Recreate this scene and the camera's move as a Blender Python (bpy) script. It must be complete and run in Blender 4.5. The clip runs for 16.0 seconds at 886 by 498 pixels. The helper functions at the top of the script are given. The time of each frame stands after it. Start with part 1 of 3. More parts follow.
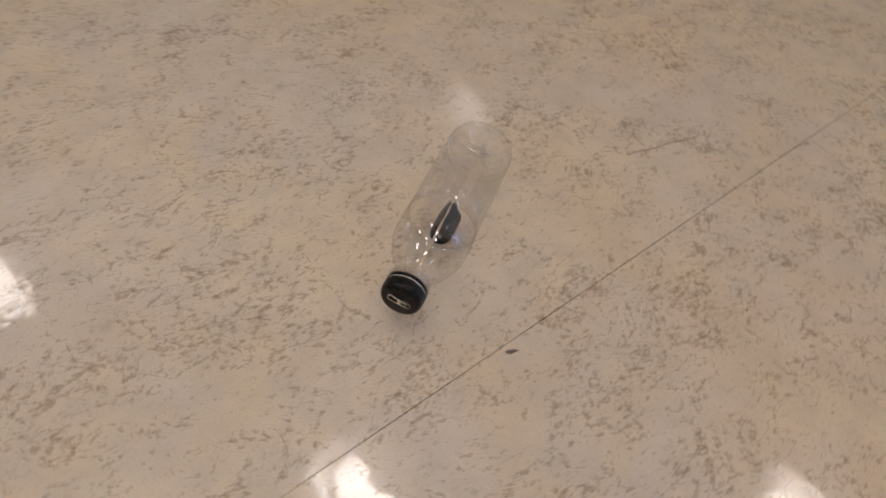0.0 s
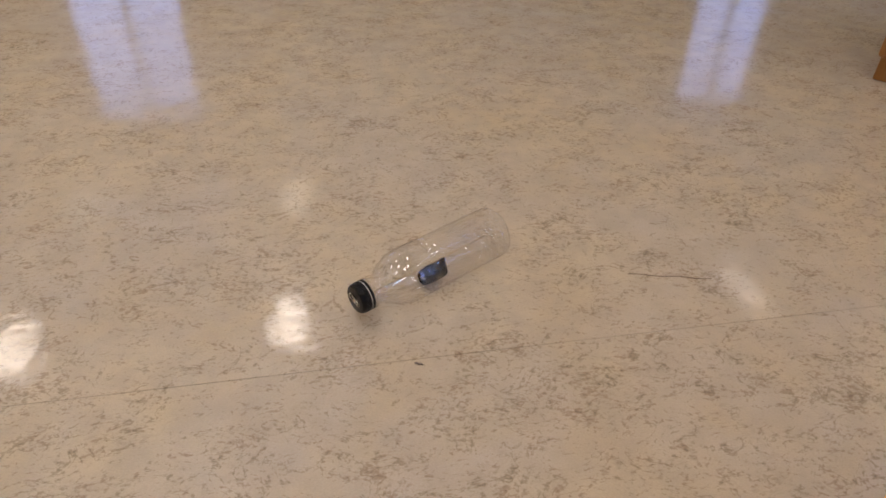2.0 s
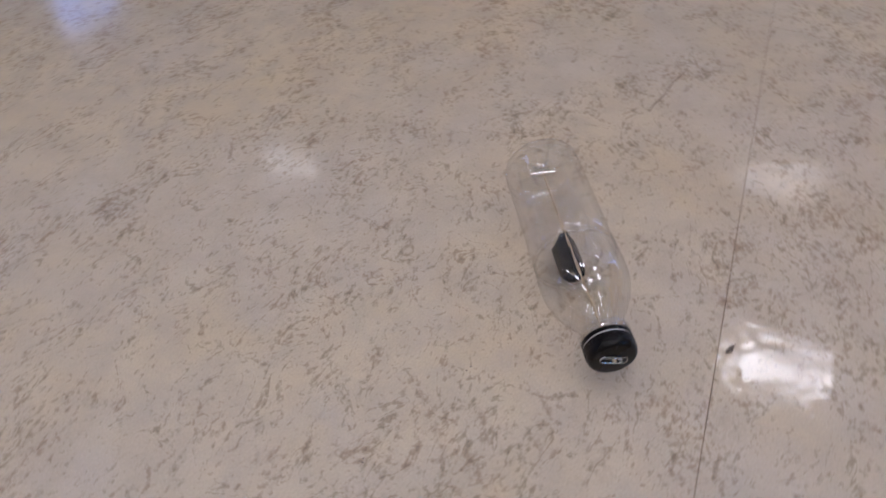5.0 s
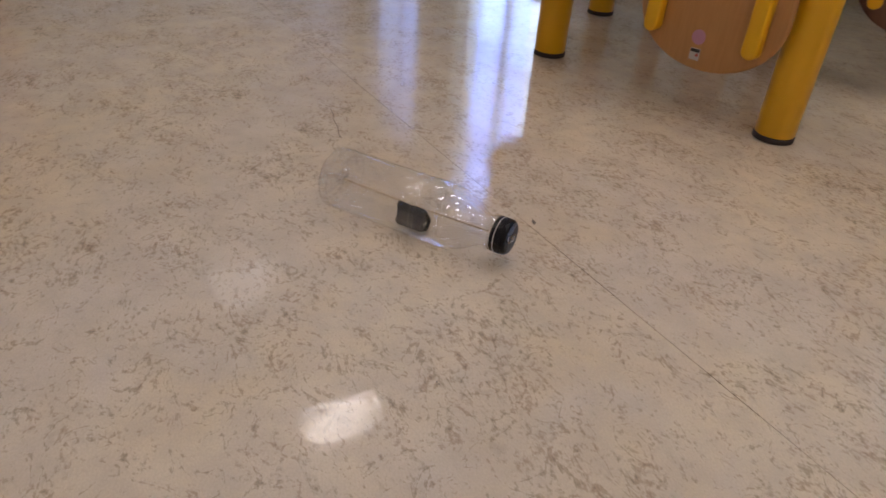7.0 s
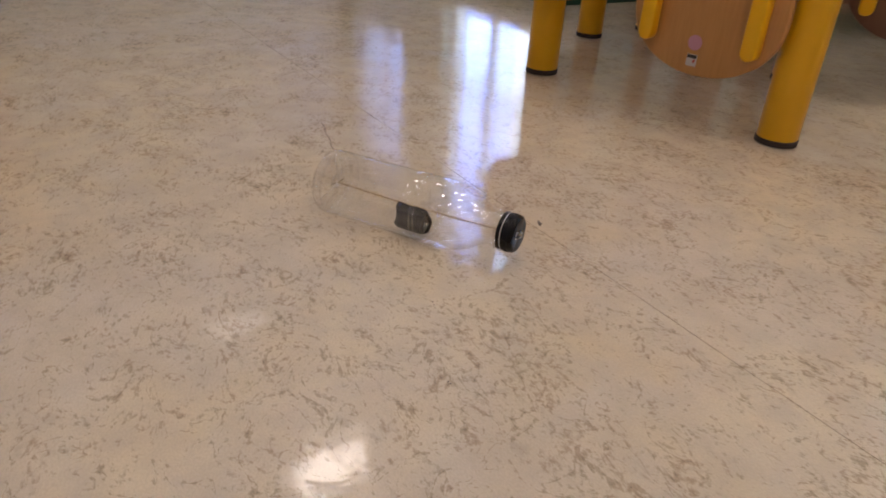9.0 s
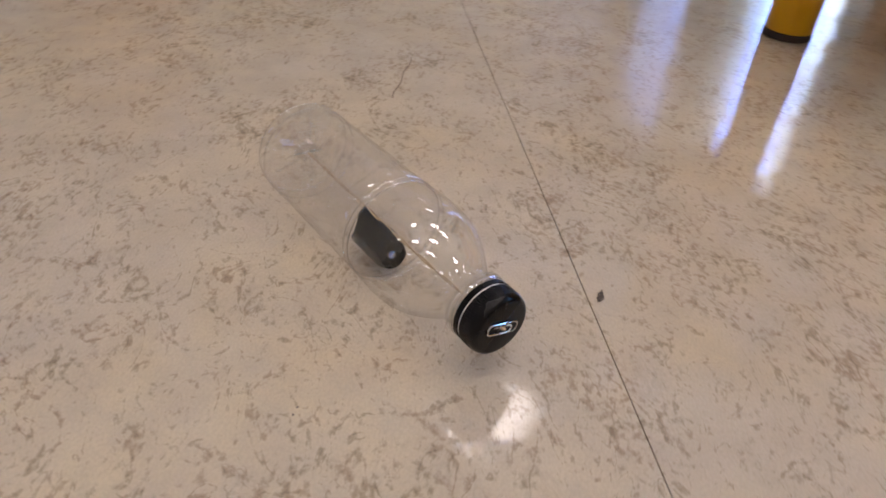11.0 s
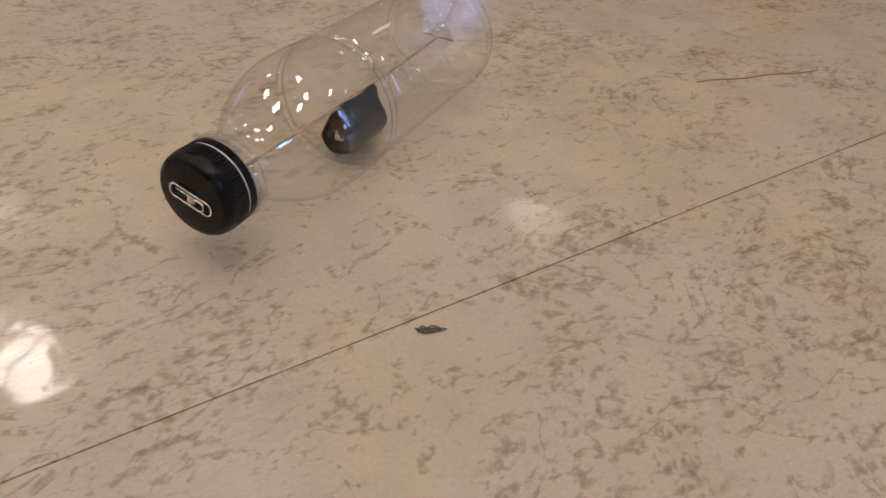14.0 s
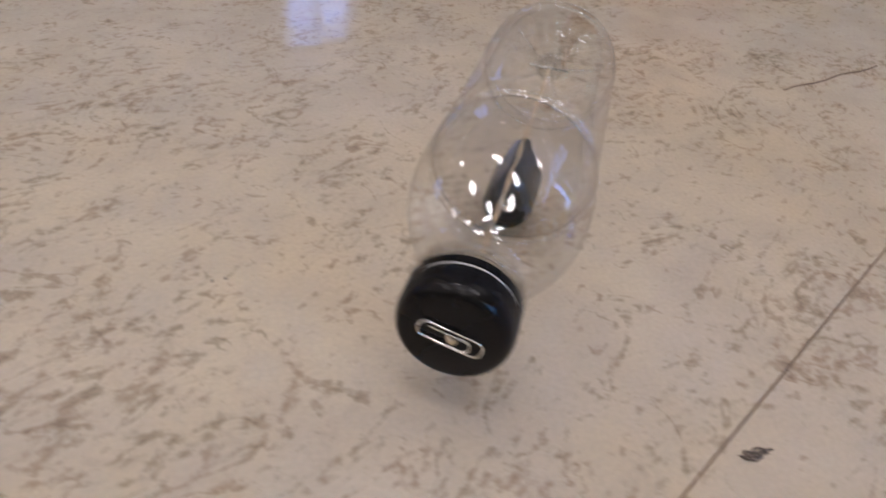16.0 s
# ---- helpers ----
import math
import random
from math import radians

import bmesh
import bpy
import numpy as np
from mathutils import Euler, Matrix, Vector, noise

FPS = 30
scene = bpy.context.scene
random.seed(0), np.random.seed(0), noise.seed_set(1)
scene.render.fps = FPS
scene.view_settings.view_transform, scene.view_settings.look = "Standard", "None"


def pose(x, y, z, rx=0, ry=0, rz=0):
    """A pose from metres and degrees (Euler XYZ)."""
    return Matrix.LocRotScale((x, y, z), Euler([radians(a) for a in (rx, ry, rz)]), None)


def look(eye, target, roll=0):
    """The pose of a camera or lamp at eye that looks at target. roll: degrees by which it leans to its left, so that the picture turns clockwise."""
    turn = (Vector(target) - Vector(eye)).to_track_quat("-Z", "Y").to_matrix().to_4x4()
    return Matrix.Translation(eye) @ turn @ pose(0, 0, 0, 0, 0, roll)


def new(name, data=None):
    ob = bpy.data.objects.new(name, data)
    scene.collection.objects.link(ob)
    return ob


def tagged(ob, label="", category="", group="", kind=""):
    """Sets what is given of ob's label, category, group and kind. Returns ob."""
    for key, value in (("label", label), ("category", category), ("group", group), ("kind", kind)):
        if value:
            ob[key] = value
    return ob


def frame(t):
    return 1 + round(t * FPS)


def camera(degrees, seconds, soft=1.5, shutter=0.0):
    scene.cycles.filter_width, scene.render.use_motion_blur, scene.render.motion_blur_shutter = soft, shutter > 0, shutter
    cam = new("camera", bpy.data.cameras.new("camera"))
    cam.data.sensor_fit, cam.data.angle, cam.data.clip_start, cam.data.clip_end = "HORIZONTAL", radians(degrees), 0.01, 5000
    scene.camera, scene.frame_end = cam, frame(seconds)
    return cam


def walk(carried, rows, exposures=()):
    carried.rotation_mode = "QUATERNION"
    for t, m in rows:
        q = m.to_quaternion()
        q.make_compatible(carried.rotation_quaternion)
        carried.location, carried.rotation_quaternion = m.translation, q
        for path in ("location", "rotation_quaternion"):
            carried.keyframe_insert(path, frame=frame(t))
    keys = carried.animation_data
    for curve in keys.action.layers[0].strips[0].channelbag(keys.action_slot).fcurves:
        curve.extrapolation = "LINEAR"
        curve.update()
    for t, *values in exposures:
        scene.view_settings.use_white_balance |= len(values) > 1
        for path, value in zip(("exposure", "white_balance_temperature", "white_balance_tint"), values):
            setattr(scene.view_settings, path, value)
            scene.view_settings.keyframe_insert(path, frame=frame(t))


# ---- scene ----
PATH = [
    (0.0, (-0.3363, -0.1162, 0.5005), (0.0543, -0.0175, 0.0559), 8.34),
    (0.5, (-0.3392, -0.2802, 0.5241), (0.0297, -0.0502, 0.1106), 4.47),
    (1.0, (-0.3227, -0.4015, 0.5411), (0.0165, -0.1019, 0.1471), 3.20),
    (1.5, (-0.3169, -0.4868, 0.5638), (0.0054, -0.1419, 0.1935), 2.34),
    (2.0, (-0.3198, -0.5275, 0.5778), (-0.0077, -0.1662, 0.2145), 1.37),
    (2.5, (-0.3218, -0.4670, 0.5623), (-0.0092, -0.1017, 0.2033), 1.34),
    (3.0, (-0.3118, -0.3735, 0.5226), (0.0230, -0.0558, 0.1393), 2.10),
    (3.5, (-0.2943, -0.2395, 0.4939), (0.0674, 0.0256, 0.0952), 3.47),
    (6.0, (-0.2540, 0.3816, 0.4317), (0.0914, 0.1045, 0.0269), -1.37),
    (6.5, (-0.2347, 0.5049, 0.4168), (0.0588, 0.1170, 0.0655), 3.84),
    (7.0, (-0.2206, 0.5613, 0.4042), (0.0161, 0.1168, 0.0780), 4.71),
    (7.5, (-0.2158, 0.5870, 0.3736), (0.0060, 0.1219, 0.0662), 3.97),
    (8.0, (-0.2120, 0.6101, 0.3649), (0.0120, 0.1371, 0.0714), 3.34),
    (8.5, (-0.2102, 0.6058, 0.3660), (0.0138, 0.1268, 0.0825), 3.09),
    (9.0, (-0.2049, 0.5555, 0.3413), (0.0357, 0.0893, 0.0501), 3.46),
    (9.5, (-0.1906, 0.5229, 0.3131), (0.0737, 0.0840, 0.0008), 3.71),
    (10.0, (-0.1755, 0.4071, 0.3012), (0.0993, -0.0170, -0.0223), 3.57),
    (12.5, (-0.1995, -0.0240, 0.2399), (0.2614, 0.0116, -0.1426), 7.02),
    (13.0, (-0.1980, -0.0850, 0.2299), (0.2539, 0.0378, -0.1452), 7.17),
    (13.5, (-0.1788, -0.1146, 0.2085), (0.2592, 0.0668, -0.1591), 6.21),
    (14.0, (-0.1634, -0.1859, 0.1960), (0.2684, 0.0084, -0.1725), 4.62),
    (14.5, (-0.1571, -0.1650, 0.1889), (0.2672, 0.0572, -0.1724), 4.56),
    (15.0, (-0.1590, -0.0983, 0.1832), (0.2633, 0.1235, -0.1808), 3.39),
    (15.5, (-0.1504, -0.0874, 0.1759), (0.2992, 0.0548, -0.1951), 2.95),
    (16.0, (-0.1453, -0.0253, 0.1842), (0.3181, 0.0711, -0.1845), 5.27),
]
cam = camera(65.75, 16.0, soft=1.6, shutter=0.35)
# the camera's own exposure and white balance drift along the way
GRADE = [
    (0, -0.05, 6570, 10), (0.5, -0.05, 6910, 10), (1, -0.05, 7120, 11), (1.5, -0.05, 7050, 11), (2, -0.05, 7020, 11),
    (2.5, -0.05, 6850, 11), (3, -0.05, 6730, 11), (3.5, -0.05, 6330, 11), (6, -0.07, 5570, 13), (6.5, -0.12, 5930, 13),
    (7, -0.22, 6520, 13), (7.5, -0.28, 6760, 13), (8, -0.28, 7040, 13), (8.5, -0.18, 7120, 13), (9, -0.08, 6910, 13),
    (9.5, 0.03, 6510, 13), (10, 0.03, 6280, 13), (12.5, -0.02, 6690, 11), (13, -0.02, 6800, 11), (13.5, -0.02, 7070, 11),
    (14, -0.02, 6900, 11), (14.5, -0.02, 6950, 11), (15, -0.02, 6740, 11), (15.5, 0.12, 6080, 11), (16, 0.12, 5970, 11),
]
walk(cam, [(t, look(e, g, r)) for t, e, g, r in PATH], GRADE)

# ---- world and light ----
world = bpy.data.worlds.new("world")
scene.world = world
world.use_nodes = True
wn = world.node_tree
sky = wn.nodes.new("ShaderNodeTexSky")
sky.sky_type = "NISHITA"
sky.sun_disc = False
sky.sun_elevation, sky.sun_rotation = radians(28), radians(150)
wn.links.new(sky.outputs[0], wn.nodes["Background"].inputs[0])
wn.nodes["Background"].inputs[1].default_value = 0.12

# the room's own axes: u along the floor seam, v across it
TURN = radians(-30)
UX, UY = math.cos(TURN), math.sin(TURN)


def uv(u, v, z=0.0):
    return Vector((UX * u - UY * v, UY * u + UX * v, z))


ROOM = Matrix.Rotation(TURN, 4, "Z")
WEST, EAST, SOUTH, NORTH, CEIL = -4.4, 5.4, -2.2, 5.1, 2.7


# ---- materials ----
def material(name, color=(0.5, 0.5, 0.5), rough=0.5, metal=0.0, spec=0.5):
    m = bpy.data.materials.new(name)
    m.use_nodes = True
    b = m.node_tree.nodes["Principled BSDF"]
    b.inputs["Base Color"].default_value = (*color, 1)
    b.inputs["Roughness"].default_value = rough
    b.inputs["Metallic"].default_value = metal
    b.inputs["Specular IOR Level"].default_value = spec
    return m


class Net:
    """Short hand for wiring a material's nodes."""

    def __init__(self, m):
        self.t = m.node_tree
        self.b = self.t.nodes["Principled BSDF"]

    def link(self, a, b):
        self.t.links.new(a, b)

    def put(self, socket, v):
        if isinstance(v, bpy.types.NodeSocket):
            self.link(v, socket)
        else:
            socket.default_value = v

    def coords(self, scale=(1, 1, 1), turn=0.0, shift=(0, 0, 0)):
        c = self.t.nodes.new("ShaderNodeTexCoord")
        p = self.t.nodes.new("ShaderNodeMapping")
        p.inputs["Scale"].default_value = scale
        p.inputs["Rotation"].default_value = (0, 0, turn)
        p.inputs["Location"].default_value = shift
        self.link(c.outputs["Object"], p.inputs["Vector"])
        return p.outputs[0]

    def noise(self, vec, scale, detail=3.0, rough=0.55, distort=0.0):
        n = self.t.nodes.new("ShaderNodeTexNoise")
        self.link(vec, n.inputs["Vector"])
        n.inputs["Scale"].default_value = scale
        n.inputs["Detail"].default_value = detail
        n.inputs["Roughness"].default_value = rough
        n.inputs["Distortion"].default_value = distort
        return n.outputs["Fac"]

    def ramp(self, fac, a, b, lo=0.0, hi=1.0):
        r = self.t.nodes.new("ShaderNodeMapRange")
        r.interpolation_type = "SMOOTHSTEP"
        self.put(r.inputs["Value"], fac)
        for k, v in zip(("From Min", "From Max", "To Min", "To Max"), (a, b, lo, hi)):
            r.inputs[k].default_value = v
        return r.outputs[0]

    def math(self, op, a, b=0.0):
        n = self.t.nodes.new("ShaderNodeMath")
        n.operation = op
        self.put(n.inputs[0], a)
        self.put(n.inputs[1], b)
        return n.outputs[0]

    def mix(self, fac, a, b):
        n = self.t.nodes.new("ShaderNodeMix")
        n.data_type = "RGBA"
        self.put(n.inputs["Factor"], fac)
        for s, v in ((n.inputs[6], a), (n.inputs[7], b)):
            self.put(s, v if isinstance(v, bpy.types.NodeSocket) else (*v, 1))
        return n.outputs[2]

    def bump(self, height, strength, dist):
        n = self.t.nodes.new("ShaderNodeBump")
        n.inputs["Strength"].default_value = strength
        n.inputs["Distance"].default_value = dist
        self.link(height, n.inputs["Height"])
        self.link(n.outputs[0], self.b.inputs["Normal"])


def linoleum():
    """Cream marbled linoleum: drifts of grey-brown flecks drawn out along the sheet, under a worn polish."""
    m = material("linoleum", rough=0.16)
    n = Net(m)
    plain = n.coords()
    along = n.coords((1.0, 1.45, 1.0), -TURN)
    drift = n.noise(along, 9.0, 4.0, 0.6, 0.8)
    vein = n.noise(along, 24.0, 3.0, 0.6, 2.2)
    fleck = n.noise(along, 150.0, 4.0, 0.65, 0.35)
    blot = n.noise(along, 58.0, 4.0, 0.65, 0.9)
    grain = n.noise(along, 420.0, 2.0, 0.5)
    # thin crooked veins where the noise crosses its middle
    crook = n.math("ABSOLUTE", n.math("SUBTRACT", n.noise(along, 17.0, 3.0, 0.6, 1.4), 0.5))
    line = n.ramp(crook, 0.0, 0.035, 0.11, 0.0)
    thresh = n.math("ADD", n.math("MULTIPLY", drift, 0.40), n.math("MULTIPLY", vein, 0.34))
    score = n.math("ADD", n.math("ADD", thresh, line), n.math("MULTIPLY", fleck, 0.68))
    dark = n.ramp(score, 0.735, 0.885)
    core = n.ramp(score, 0.88, 0.97)
    cloud = n.noise(plain, 6.0, 3.0, 0.55, 0.4)
    tone = n.noise(plain, 3.0, 3.0)
    patch = n.noise(plain, 22.0, 3.0, 0.6)
    base = n.mix(n.ramp(tone, 0.35, 0.65), FLOOR_A, FLOOR_B)
    base = n.mix(n.ramp(cloud, 0.42, 0.68, 0.0, 0.55), base, (0.60, 0.475, 0.30))
    base = n.mix(n.ramp(patch, 0.3, 0.72, 0.0, 0.7), base, FLOOR_C)
    base = n.mix(n.ramp(grain, 0.3, 0.7, 0.0, 0.16), base, (0.30, 0.25, 0.20))
    base = n.mix(n.math("MULTIPLY", n.ramp(blot, 0.52, 0.68, 0.0, 0.30), n.ramp(drift, 0.38, 0.62)), base, (0.34, 0.27, 0.205))
    col = n.mix(n.math("MULTIPLY", dark, n.ramp(grain, 0.2, 0.7, 0.40, 0.66)), base, n.mix(n.ramp(n.noise(plain, 35.0, 1.0), 0.4, 0.6), (0.285, 0.195, 0.125), (0.245, 0.19, 0.12)))
    col = n.mix(n.math("MULTIPLY", core, 0.32), col, (0.12, 0.095, 0.075))
    n.link(col, n.b.inputs["Base Color"])
    wear = n.noise(n.coords((1, 6, 1), radians(20)), 9.0, 4.0, 0.7)
    n.link(n.ramp(wear, 0.3, 0.75, 0.055, 0.15), n.b.inputs["Roughness"])
    ripple = n.math("ADD", n.math("MULTIPLY", n.noise(plain, 55.0, 2.0), 1.0), n.math("MULTIPLY", n.noise(plain, 11.0, 1.0), 2.5))
    n.bump(ripple, 0.07, 0.004)
    return m


def speckled(name, color, rough, other, scale=40.0, spread=0.5, relief=0.1, metal=0.0):
    """A painted or moulded surface with faint mottling and fine relief."""
    m = material(name, color, rough, metal)
    n = Net(m)
    c = n.coords()
    f = n.math("MULTIPLY", n.ramp(n.noise(c, scale, 4.0, 0.6), 0.35, 0.7), spread)
    n.link(n.mix(f, color, other), n.b.inputs["Base Color"])
    n.link(n.ramp(n.noise(c, scale * 0.4, 3.0), 0.3, 0.7, max(rough - 0.08, 0.02), rough + 0.1), n.b.inputs["Roughness"])
    n.bump(n.noise(c, scale * 6, 2.0), relief, 0.001)
    return m


def beech(name, a, b):
    """Lacquered beech ply with fine straight grain."""
    m = material(name, a, 0.38)
    n = Net(m)
    c = n.coords((30, 30, 2.2))
    g = n.noise(c, 6.0, 4.0, 0.6, 0.6)
    fine = n.noise(n.coords((160, 160, 8)), 5.0, 2.0)
    n.link(n.mix(n.math("MULTIPLY", n.ramp(g, 0.35, 0.7), 0.6), a, b), n.b.inputs["Base Color"])
    n.bump(fine, 0.05, 0.0006)
    return m


def clear_plastic(name="clear_plastic", gloss_least=0.112, clarity=0.998):
    """Thin clear bottle wall: lets light through, with gloss by the Fresnel law."""
    m = bpy.data.materials.new(name)
    m.use_nodes = True
    t = m.node_tree
    t.nodes.remove(t.nodes["Principled BSDF"])
    out = t.nodes["Material Output"]
    clear = t.nodes.new("ShaderNodeBsdfTransparent")
    clear.inputs[0].default_value = (clarity, clarity, clarity, 1)
    # handled plastic is very slightly milky
    milk = t.nodes.new("ShaderNodeBsdfDiffuse")
    milk.inputs[0].default_value = (0.80, 0.78, 0.80, 1)
    body = t.nodes.new("ShaderNodeMixShader")
    body.inputs[0].default_value = 0.010
    t.links.new(clear.outputs[0], body.inputs[1])
    t.links.new(milk.outputs[0], body.inputs[2])
    gloss = t.nodes.new("ShaderNodeBsdfGlossy")
    gloss.inputs["Roughness"].default_value = 0.014
    edge = t.nodes.new("ShaderNodeLayerWeight")
    edge.inputs["Blend"].default_value = 0.5
    power = t.nodes.new("ShaderNodeMath")
    power.operation = "POWER"
    power.inputs[1].default_value = 5.0
    fres = t.nodes.new("ShaderNodeMath")
    fres.operation = "MULTIPLY_ADD"
    fres.inputs[1].default_value, fres.inputs[2].default_value = 0.50, gloss_least
    t.links.new(edge.outputs["Facing"], power.inputs[0])
    t.links.new(power.outputs[0], fres.inputs[0])
    mix = t.nodes.new("ShaderNodeMixShader")
    c = t.nodes.new("ShaderNodeTexCoord")
    no = t.nodes.new("ShaderNodeTexNoise")
    no.inputs["Scale"].default_value = 38.0
    no.inputs["Detail"].default_value = 1.0
    bump = t.nodes.new("ShaderNodeBump")
    bump.inputs["Strength"].default_value = 0.010
    bump.inputs["Distance"].default_value = 0.002
    for a, b in ((c.outputs["Object"], no.inputs["Vector"]), (no.outputs["Fac"], bump.inputs["Height"]),
                 (bump.outputs[0], gloss.inputs["Normal"]), (fres.outputs[0], mix.inputs[0]),
                 (body.outputs[0], mix.inputs[1]), (gloss.outputs[0], mix.inputs[2]), (mix.outputs[0], out.inputs["Surface"])):
        t.links.new(a, b)
    return m


def glowing(name, color, strength):
    m = material(name, color)
    b = m.node_tree.nodes["Principled BSDF"]
    b.inputs["Emission Color"].default_value = (*color, 1)
    b.inputs["Emission Strength"].default_value = strength
    return m


FLOOR_A, FLOOR_B, FLOOR_C = (0.645, 0.535, 0.38), (0.575, 0.505, 0.425), (0.50, 0.425, 0.335)
LINO = linoleum()
SEAM = material("seam_dirt", (0.30, 0.21, 0.14), 0.7)
WALL = speckled("wall_paint", (0.70, 0.62, 0.47), 0.6, (0.62, 0.54, 0.40), 3.0, 0.5)
PALE = speckled("pale_green_paint", (0.62, 0.68, 0.60), 0.5, (0.55, 0.62, 0.54), 5.0, 0.5)
CEILING = speckled("ceiling_board", (0.78, 0.76, 0.72), 0.8, (0.7, 0.68, 0.64), 30.0, 0.4)
GREEN = speckled("green_paint", (0.012, 0.085, 0.065), 0.5, (0.02, 0.11, 0.085), 25.0, 0.6)
BROWN = speckled("brown_trim", (0.30, 0.12, 0.045), 0.45, (0.22, 0.085, 0.03), 25.0, 0.6)
YELLOW = speckled("yellow_lacquer", (0.80, 0.43, 0.006), 0.36, (0.72, 0.36, 0.005), 14.0, 0.5, 0.03)
RUBBER = speckled("dark_rubber", (0.035, 0.02, 0.016), 0.6, (0.02, 0.015, 0.012), 60.0, 0.5)
BEECH = beech("peach_beech", (0.50, 0.25, 0.085), (0.43, 0.205, 0.065))
# the beech darkened in colour for a backrest that hangs in shade
SHADEPLY = beech("shaded_ply", (0.14, 0.065, 0.04), (0.11, 0.05, 0.03))
CABINET = beech("orange_wood", (0.42, 0.20, 0.065), (0.34, 0.15, 0.05))
CLEAR = clear_plastic()
RIM = clear_plastic("clear_rim", 0.24, 0.999)
CAP = speckled("black_cap_plastic", (0.0045, 0.004, 0.0048), 0.26, (0.008, 0.007, 0.008), 90.0, 0.6, 0.06)
CAP.node_tree.nodes["Principled BSDF"].inputs["Specular IOR Level"].default_value = 0.22
TAPE = speckled("black_tape", (0.007, 0.0065, 0.007), 0.12, (0.018, 0.017, 0.018), 120.0, 0.6, 0.08)
TAPE.node_tree.nodes["Principled BSDF"].inputs["Specular IOR Level"].default_value = 0.7
STEEL = speckled("bright_steel", (0.78, 0.77, 0.74), 0.22, (0.6, 0.58, 0.55), 200.0, 0.5, 0.05, 1.0)
TIN = speckled("battery_tin", (0.045, 0.042, 0.042), 0.32, (0.02, 0.019, 0.019), 200.0, 0.6, 0.1, 1.0)
BAND = speckled("tan_rubber_band", (0.56, 0.43, 0.27), 0.55, (0.34, 0.22, 0.11), 150.0, 0.6, 0.2)
SEAL = speckled("milky_ring", (0.62, 0.60, 0.58), 0.35, (0.5, 0.49, 0.48), 150.0, 0.5)
WHITE = speckled("white_enamel", (0.78, 0.77, 0.74), 0.4, (0.7, 0.69, 0.66), 10.0, 0.4)
LILAC = material("lilac_sticker", (0.50, 0.25, 0.34), 0.6)
LABEL = material("sticker_paper", (0.5, 0.45, 0.42), 0.5)
INK = material("sticker_ink", (0.03, 0.025, 0.025), 0.5)
RED = material("sticker_red", (0.45, 0.05, 0.04), 0.5)
LEAF = speckled("dry_scrap", (0.19, 0.15, 0.125), 0.8, (0.06, 0.048, 0.04), 700.0, 0.8, 0.6)
SCUFF = material("scuff", (0.20, 0.14, 0.095), 0.7)
DAY = glowing("daylight_haze", (0.38, 0.52, 1.0), 1.6)
DAYBLUE = glowing("blue_daylight", (0.25, 0.55, 1.0), 17.0)
DAYBRIGHT = glowing("bright_daylight", (0.70, 0.82, 1.0), 3.8)
LAMPGLASS = glowing("lamp_diffuser", (1.0, 0.90, 0.80), 6.8)
# same diffuser with a weaker glow, to keep its floor reflection faint
LAMPDIM = glowing("dimmed_lamp_diffuser", (1.0, 0.90, 0.80), 1.4)


# ---- mesh helpers ----
def mesh_of(name, bm, mat, smooth=None):
    me = bpy.data.meshes.new(name)
    bmesh.ops.recalc_face_normals(bm, faces=bm.faces)
    bm.to_mesh(me)
    bm.free()
    me.materials.append(mat)
    if smooth is not None:
        me.polygons.foreach_set("use_smooth", [True] * len(me.polygons))
        me.set_sharp_from_angle(angle=radians(smooth))
    return me


def part(name, bm, mat, parent=None, label="", m=None, smooth=40):
    ob = new(name, mesh_of(name, bm, mat, smooth))
    if parent is not None:
        ob.parent = parent
    if m is not None:
        ob.matrix_local = m
    if label:
        ob["label"] = label
    return ob


def box(x0, x1, y0, y1, z0, z1, bevel=0.0, seg=2):
    bm = bmesh.new()
    bmesh.ops.create_cube(bm, size=1)
    bmesh.ops.transform(bm, matrix=Matrix.Translation(((x0 + x1) / 2, (y0 + y1) / 2, (z0 + z1) / 2)) @ Matrix.Diagonal((x1 - x0, y1 - y0, z1 - z0, 1)), verts=bm.verts)
    if bevel:
        bmesh.ops.bevel(bm, geom=bm.edges[:], offset=bevel, segments=seg, affect="EDGES", profile=0.5)
    return bm


def lathe(profile, steps=64, axis="Z", caps=True):
    """A turned body from (height, radius) pairs."""
    bm = bmesh.new()
    rings = []
    for h, r in profile:
        ring = []
        for k in range(steps):
            a = 2 * math.pi * k / steps
            p = (r * math.cos(a), r * math.sin(a), h) if axis == "Z" else (h, r * math.cos(a), r * math.sin(a))
            ring.append(bm.verts.new(p))
        rings.append(ring)
    for a, b in zip(rings, rings[1:]):
        for k in range(steps):
            bm.faces.new((a[k], a[(k + 1) % steps], b[(k + 1) % steps], b[k]))
    if caps:
        bm.faces.new(rings[0])
        bm.faces.new(rings[-1])
    return bm


def slab(outline, y0, y1, bevel=0.0):
    """A board of the outline (x, z), from y0 to y1, with rounded rims."""
    bm = bmesh.new()
    front = [bm.verts.new((x, y0, z)) for x, z in outline]
    face = bm.faces.new(front)
    got = bmesh.ops.extrude_face_region(bm, geom=[face])
    bmesh.ops.translate(bm, vec=(0, y1 - y0, 0), verts=[g for g in got["geom"] if isinstance(g, bmesh.types.BMVert)])
    if bevel:
        rim = [e for e in bm.edges if abs(e.verts[0].co.y - e.verts[1].co.y) < 1e-6]
        bmesh.ops.bevel(bm, geom=rim, offset=bevel, segments=3, affect="EDGES", profile=0.5)
    return bm


